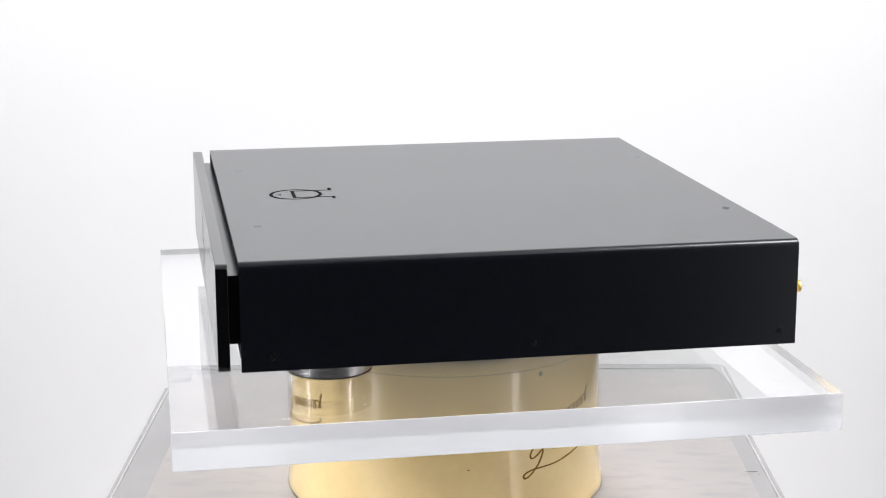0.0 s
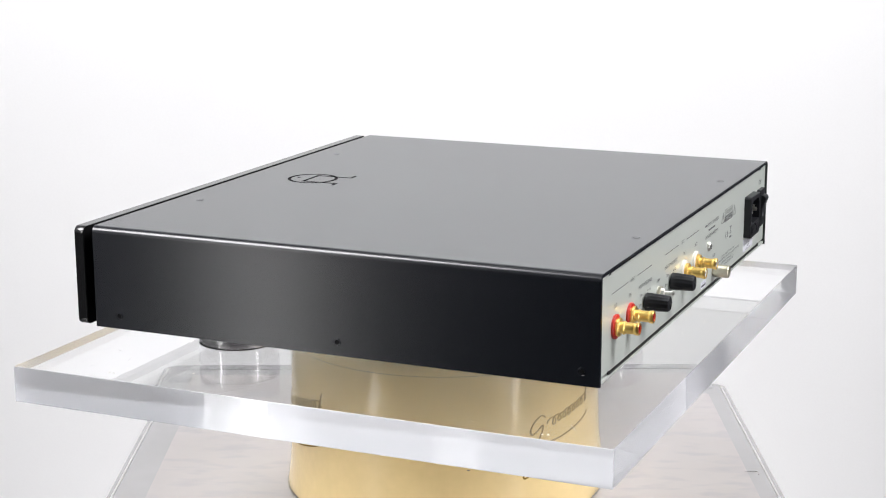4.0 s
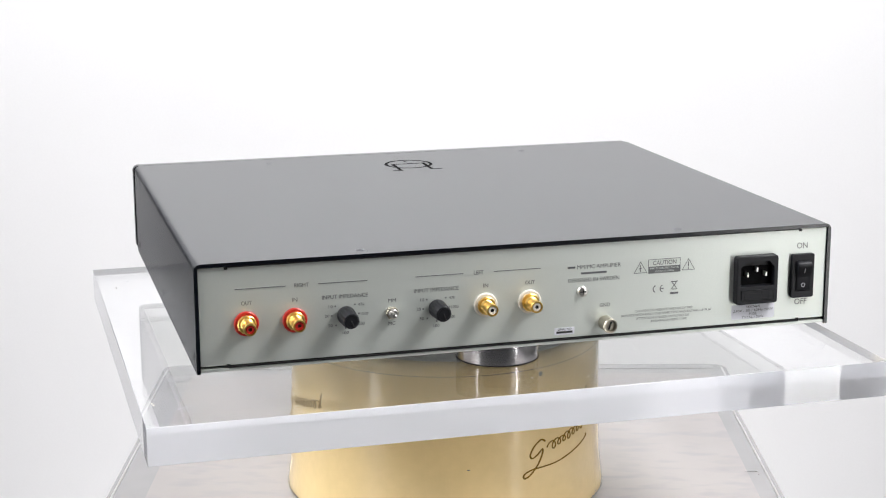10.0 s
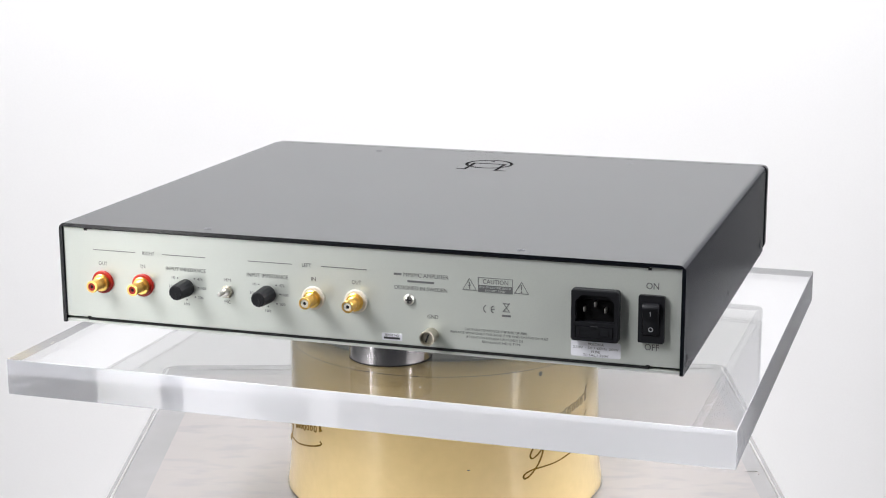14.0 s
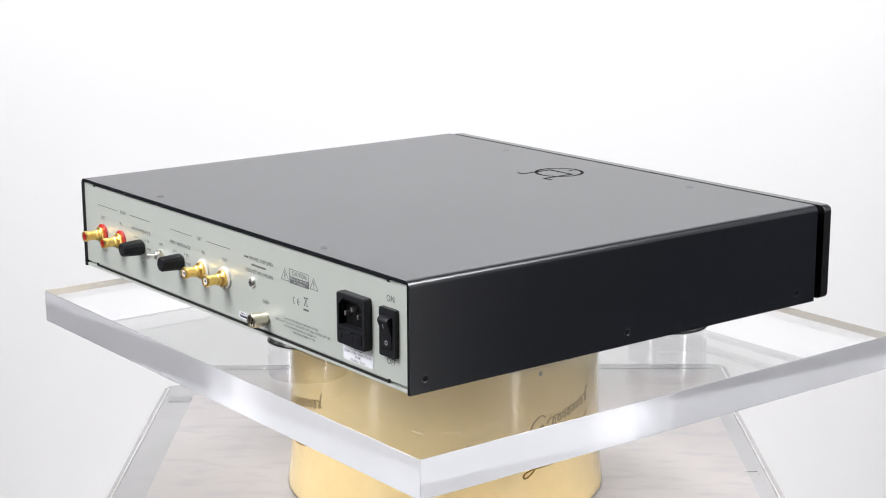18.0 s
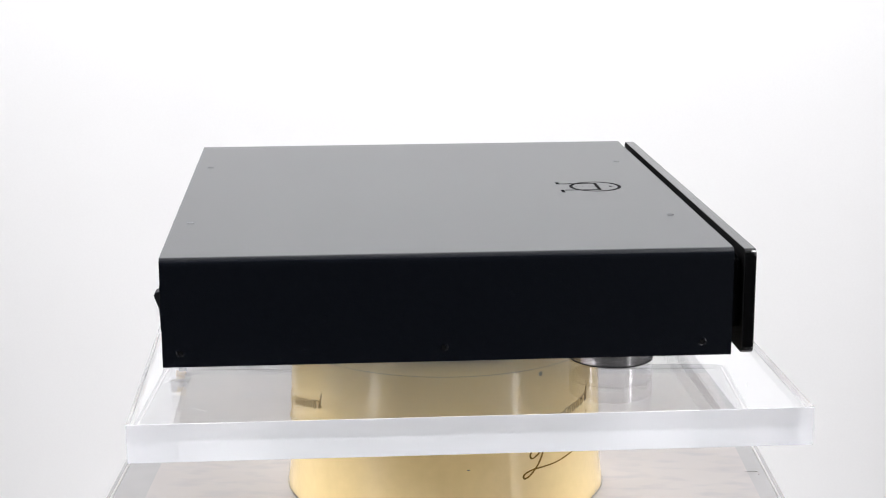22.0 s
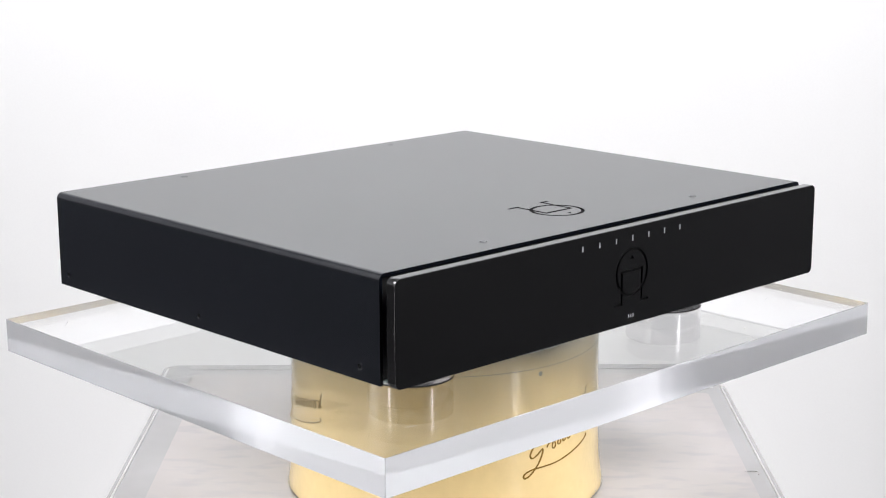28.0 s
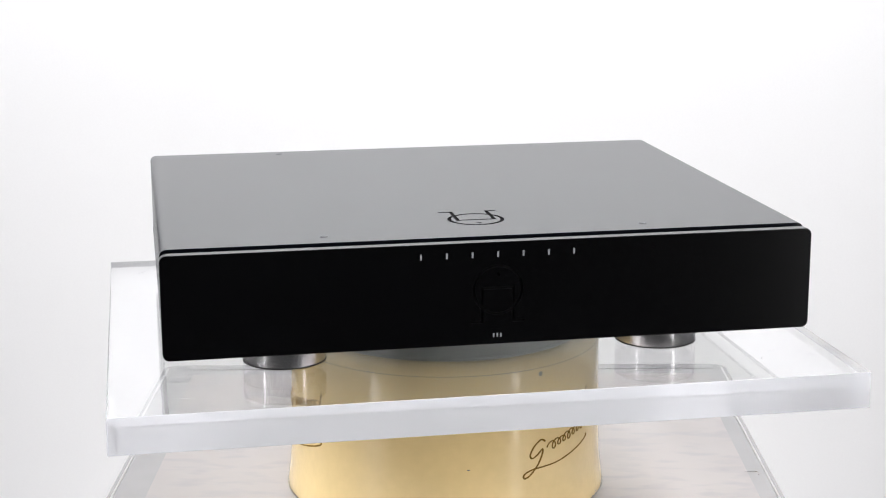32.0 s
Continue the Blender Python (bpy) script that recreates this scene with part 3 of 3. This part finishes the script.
for x in (-0.0787, -0.1130):
    tri = [(x - 0.0045, FOOT + 0.0440), (x + 0.0045, FOOT + 0.0440), (x, FOOT + 0.0515)]
    part("warning_triangle", merge(*[stroke(tri[i], tri[(i + 1) % 3], 0.00035, PY - 0.0001, PY) for i in range(3)]), ink, rear)
part("warning_bolt", merge(stroke((-0.0784, FOOT + 0.0490), (-0.0791, FOOT + 0.0470), 0.0006, PY - 0.0001, PY),
                           stroke((-0.0791, FOOT + 0.0470), (-0.0783, FOOT + 0.0470), 0.0006, PY - 0.0001, PY + 0.00002),
                           stroke((-0.0783, FOOT + 0.0470), (-0.0788, FOOT + 0.0450), 0.0006, PY - 0.0001, PY)), ink, rear)
part("warning_mark", merge(stroke((-0.1130, FOOT + 0.0492), (-0.1130, FOOT + 0.0466), 0.0006, PY - 0.0001, PY),
                           stroke((-0.1130, FOOT + 0.0453), (-0.1130, FOOT + 0.0449), 0.0006, PY - 0.0001, PY)), ink, rear)
# conformity marks: two open rings and a crossed bin
for x, mid in ((-0.0905, False), (-0.0955, True)):
    bits = [ring_tool(x, FOOT + 0.0323, 0.0021, 0.0027, PY - 0.0001, PY, -70, 70, 20)]
    if mid:
        bits.append(stroke((x + 0.0003, FOOT + 0.0323), (x + 0.0021, FOOT + 0.0323), 0.0006, PY - 0.0001, PY + 0.00002))
    part("conformity_mark", merge(*bits), ink, rear)
part("bin_mark", merge(stroke((-0.1052, FOOT + 0.0314), (-0.1010, FOOT + 0.0370), 0.0004, PY - 0.0001, PY),
                       stroke((-0.1010, FOOT + 0.0314), (-0.1052, FOOT + 0.0370), 0.0004, PY - 0.0001, PY + 0.00002),
                       stroke((-0.1012, FOOT + 0.0366), (-0.1050, FOOT + 0.0366), 0.0006, PY - 0.0001, PY + 0.00003),
                       stroke((-0.1018, FOOT + 0.0314), (-0.1044, FOOT + 0.0314), 0.0004, PY - 0.0001, PY + 0.00003)), ink, rear)
print_bar(-0.1032, 0.0287, 0.0058, 0.0013)
for text, x, z, w in (("CAUTION TO REDUCE THE RISK OF FIRE", -0.0961, 0.0180, 0.0413), ("REPLACE WITH ONLY THE SAME TYPE AND RATING OF FUSE", -0.0983, 0.0155, 0.0647),
                      ("ATTENTION UTILISER UN FUSIBLE DE", -0.0954, 0.0129, 0.0380), ("RECHANGE MEME TYPE", -0.0999, 0.0104, 0.0256)):
    print_words(text, x, z, w, 0.0015)
print_words("GND", -0.0540, 0.0242, 0.0073, 0.0026)
print_words("ON", -0.1964, 0.0552, 0.0079, 0.0041)
print_words("OFF", -0.1968, 0.0161, 0.0091, 0.0041)

# stickers
serial = part("serial_sticker", prism(rounded(-0.0259 - 0.0070, -0.0259 + 0.0070, FOOT + 0.0060, FOOT + 0.0108, 0.0006, 3), PANEL_Y - 0.0001, PANEL_Y + 0.0002), sticker_paper, rear, "white serial sticker")
print_words("SERIAL NO", -0.0259, 0.0097, 0.0098, 0.0015, bold_ink, PANEL_Y + 0.0003, serial)
print_bar(-0.0259, 0.0077, 0.0112, 0.0014, bold_ink, y=PANEL_Y + 0.0003, parent=serial)
volt = part("voltage_sticker", prism(rounded(-0.1614 - 0.0159, -0.1614 + 0.0159, FOOT + 0.0066, FOOT + 0.0167, 0.0012, 3), PANEL_Y - 0.0001, PANEL_Y + 0.0002), sticker_paper, rear, "white voltage sticker")
for text, z, w in (("VOLTAGE", 0.0150, 0.0102), ("230V - 50 / 60Hz 20W", 0.0125, 0.0292), ("FUSE", 0.0101, 0.0055), ("T0.5AL / 250V", 0.0078, 0.0164)):
    print_words(text, -0.1614, z, w, 0.0016, bold_ink if text in ("VOLTAGE", "FUSE") else ink, PANEL_Y + 0.0003, volt)


def phono_socket(x, z, plastic, label):
    """Gold phono socket with a coloured insulating washer, a hex nut and a barrel."""
    at = (x, PANEL_Y, FOOT + z)
    body = part("phono_socket", lathe([(0.0050, 0.003), (0.0044, 0.0040), (0.0036, 0.0046), (0.0036, 0.0056), (0.0043, 0.0060), (0.0043, 0.0068), (0.0036, 0.0074), (0.0036, 0.0130),
                                       (0.0040, 0.0136), (0.0041, 0.0146), (0.0041, 0.0156), (0.0038, 0.0161), (0.0028, 0.0161), (0.0027, 0.0120), (0.001, 0.0118)], 40, "y"), gold, amp, label, at)
    part("washer", lathe([(0.0078, -0.0001), (0.0079, 0.0004), (0.0079, 0.0013), (0.0073, 0.0018), (0.004, 0.0018)], 40, "y"), plastic, body, label.replace("gold phono socket with", "insulating washer,").replace("washer, red washer", "washer"))
    nut = lathe([(0.0058, 0.0017), (0.0058, 0.0026), (0.0061, 0.0028), (0.0061, 0.0036), (0.0055, 0.0041), (0.004, 0.0041)], 12, "y")
    part("nut", nut, gold, body)
    part("insulator", lathe([(0.0029, 0.0118), (0.0029, 0.0154), (0.0026, 0.0158), (0.0013, 0.0158), (0.0012, 0.0148), (0.001, 0.0138)], 24, "y"), plastic, body)
    part("contact_hole", lathe([(0.0013, 0.0137), (0.0013, 0.0150), (0.0005, 0.0150)], 16, "y"), dark_inside, body)
    return body


phono_socket(0.1842, 0.0299, red_plastic, "gold phono socket with red washer")
phono_socket(0.1536, 0.0299, red_plastic, "gold phono socket with red washer")
phono_socket(0.0286, 0.0304, white_plastic, "gold phono socket with white washer")
phono_socket(-0.0013, 0.0304, white_plastic, "gold phono socket with white washer")


def knob(x):
    """Tapered, fluted black knob with a pointer line on its end."""
    bm = lathe([(0.0054, 0.0008), (0.0059, 0.0012), (0.0059, 0.0030), (0.0060, 0.0034), (0.0059, 0.0050), (0.0053, 0.0160), (0.0048, 0.0168), (0.0040, 0.0170), (0.0038, 0.0167), (0.001, 0.0167)], 84, "y")
    for v in bm.verts:
        f = max(0.0, min(1.0, (v.co.y - 0.003) / 0.002)) * (1.0 if math.hypot(v.co.x, v.co.z) > 0.002 else 0.0)
        g = 1 - 0.025 * f * (1 - math.cos(14 * math.atan2(v.co.z, v.co.x)))
        v.co.x, v.co.z = v.co.x * g, v.co.z * g
    k = part("knob", bm, black_plastic, amp, "tapered black selector knob", (x, PANEL_Y, FOOT + 0.0307))
    k.rotation_euler = (0, radians(20), 0)
    part("pointer", box(-0.0004, 0.0004, 0.0145, 0.0172, -0.0044, 0.0, 0.0002, 1), dark_inside, k)
    return k


knob(0.1208)
knob(0.0611)

tog = part("toggle_switch", lathe([(0.0041, 0.0), (0.0041, 0.0006), (0.0030, 0.0008), (0.0030, 0.0046), (0.0026, 0.0050), (0.0016, 0.0050)], 24, "y"), chrome, amp, "small chrome toggle switch", (0.0909, PANEL_Y, FOOT + 0.0300))
part("nut", lathe([(0.0044, 0.0006), (0.0044, 0.0022), (0.0040, 0.0026), (0.003, 0.0026)], 6, "y"), nickel, tog)
lever = part("lever", lathe([(0.0010, 0.003), (0.0011, 0.0070), (0.0016, 0.0102), (0.0014, 0.0112), (0.0006, 0.0115)], 16, "y"), chrome, tog)
lever.rotation_euler = (radians(2), 0, radians(-4))

gnd = part("ground_terminal", lathe([(0.0040, 0.0), (0.0040, 0.0015), (0.0047, 0.0017), (0.0049, 0.0022), (0.0049, 0.0118), (0.0045, 0.0123), (0.0036, 0.0122), (0.0033, 0.0104), (0.001, 0.0104)], 40, "y"),
           nickel, amp, "round nickel ground terminal", (-0.0537, PANEL_Y, FOOT + 0.0127))
part("bore", lathe([(0.0031, 0.0102), (0.0031, 0.0107), (0.0010, 0.0107)], 24, "y"), nickel, gnd, "pale recessed face")
slot = part("slot", box(-0.0028, 0.0028, 0.0104, 0.0112, -0.0005, 0.0005), dark_inside, gnd)
slot.rotation_euler = (0, radians(70), 0)
scr = part("screw", lathe([(0.0036, 0.0), (0.0036, 0.0008), (0.0028, 0.0018), (0.0012, 0.0022), (0.0006, 0.0022)], 24, "y"), chrome, amp, "small cross-head screw", (-0.0379, PANEL_Y, FOOT + 0.0345))
part("cross", merge(box(-0.0020, 0.0020, 0.0012, 0.00225, -0.0004, 0.0004), box(-0.0004, 0.0004, 0.0012, 0.00228, -0.0020, 0.0020)), dark_inside, scr)

# mains inlet with fuse drawer
ix, iz = -0.1614, FOOT + 0.0346
frame_bm = prism(rounded(-0.0152, 0.0152, -0.0166, 0.0166, 0.0020, 4), -0.001, 0.0048)
bmesh.ops.bevel(frame_bm, geom=[e for e in frame_bm.edges if e.verts[0].co.y > 0.004 and e.verts[1].co.y > 0.004], offset=0.0008, segments=2, profile=0.5, affect="EDGES")
c = 0.0042
recess = prism([(-0.0124, -0.0042), (0.0124, -0.0042), (0.0124, 0.0130 - c), (0.0124 - c, 0.0130), (-0.0124 + c, 0.0130), (-0.0124, 0.0130 - c)], -0.0006, 0.02)
slot2 = prism(rounded(-0.0122, 0.0122, -0.0142, -0.0066, 0.0006, 2), 0.0042, 0.02)
inlet = part("mains_inlet", carve(carve(frame_bm, recess), slot2), black_plastic, amp, "black mains inlet with fuse drawer", (ix, PANEL_Y + 0.0008, iz))
part("fuse_drawer", prism(rounded(-0.0116, 0.0116, -0.0138, -0.0070, 0.0006, 2), 0.0036, 0.0052), black_plastic, inlet)
part("drawer_latch", box(-0.0022, 0.0022, 0.0046, 0.0060, -0.0074, -0.0062, 0.0003, 1), black_plastic, inlet)
part("drawer_mark", merge(*[stroke(p, q, 0.0005, 0.0050, 0.0055) for p, q in (((-0.0090, -0.0124), (-0.0030, -0.0124)), ((-0.0090, -0.0088), (-0.0090, -0.0124)), ((-0.0030, -0.0124), (-0.0030, -0.0088)),
                                                                              ((0.0012, -0.0090), (0.0092, -0.0090)), ((0.0092, -0.0090), (0.0092, -0.0122)), ((0.0092, -0.0122), (0.0012, -0.0122)))]), black_plastic, inlet, "raised marks on the drawer")
part("inlet_core", prism(rounded(-0.0122, 0.0122, -0.0040, 0.0090, 0.0010, 3), -0.0012, -0.0002), groove_black, inlet)
for x, z in ((0.0068, 0.0037), (0.0, 0.0071), (-0.0066, 0.0037)):
    part("pin", box(x - 0.0007, x + 0.0007, -0.0004, 0.0040, z - 0.0015, z + 0.0015, 0.0003), chrome, inlet, "bright metal pin")

# rocker switch
sx, sz = -0.1964, FOOT + 0.0346
hole = prism(rounded(-0.0055, 0.0055, -0.0105, 0.0105, 0.0008, 2), 0.0008, 0.02)
sw = part("power_switch", carve(prism(rounded(-0.0081, 0.0081, -0.0151, 0.0151, 0.0010, 3), -0.001, 0.0022), hole), black_plastic, amp, "black rocker power switch", (sx, PANEL_Y + 0.0008, sz))
rk = bmesh.new()
side_pts = [(-0.0100, 0.0006), (-0.0100, 0.0026), (-0.0010, 0.0030), (0.0062, 0.0056), (0.0080, 0.0060), (0.0096, 0.0052), (0.0104, 0.0034), (0.0104, 0.0006)]
left = [rk.verts.new((-0.0051, y, z)) for z, y in side_pts]
right = [rk.verts.new((0.0051, y, z)) for z, y in side_pts]
rk.faces.new(left)
rk.faces.new(right[::-1])
for i in range(len(side_pts)):
    j = (i + 1) % len(side_pts)
    rk.faces.new((left[i], right[i], right[j], left[j]))
bmesh.ops.recalc_face_normals(rk, faces=rk.faces[:])
bmesh.ops.bevel(rk, geom=rk.edges[:], offset=0.0004, segments=2, profile=0.5, affect="EDGES")
rocker = part("rocker", rk, black_plastic, sw)
part("off_mark", ring_tool(0, -0.0062, 0.0010, 0.0015, 0.0025, 0.00292), pale_ink, rocker)
on_mark = part("on_mark", box(-0.0003, 0.0003, -0.0002, 0.0002, -0.0016, 0.0016), pale_ink, rocker, "", (0, 0.0049, 0.0042))
on_mark.rotation_euler = (radians(-21), 0, 0)


# ------------------------------------------------------------------ what turns
TURN = [280.1, 271.72, 263.21, 254.72, 246.43, 238.09, 229.63, 221.01, 212.37, 204.04, 195.81, 187.45, 179.06, 170.59, 161.94, 153.46, 144.89, 136.28, 127.65, 119.18,
        110.9, 102.58, 94.18, 85.8, 77.42, 69.35, 61.15, 52.5, 43.86, 35.36, 27.05, 18.99, 10.55]


def motions():
    for ob, z in ((amp, PLATE_TOP), (plate, PLATE_BOTTOM), (turning_disc, 0.0)):
        walk(ob, [(t, pose(0, 0, z, 0, 0, a)) for t, a in enumerate(TURN)])


motions()
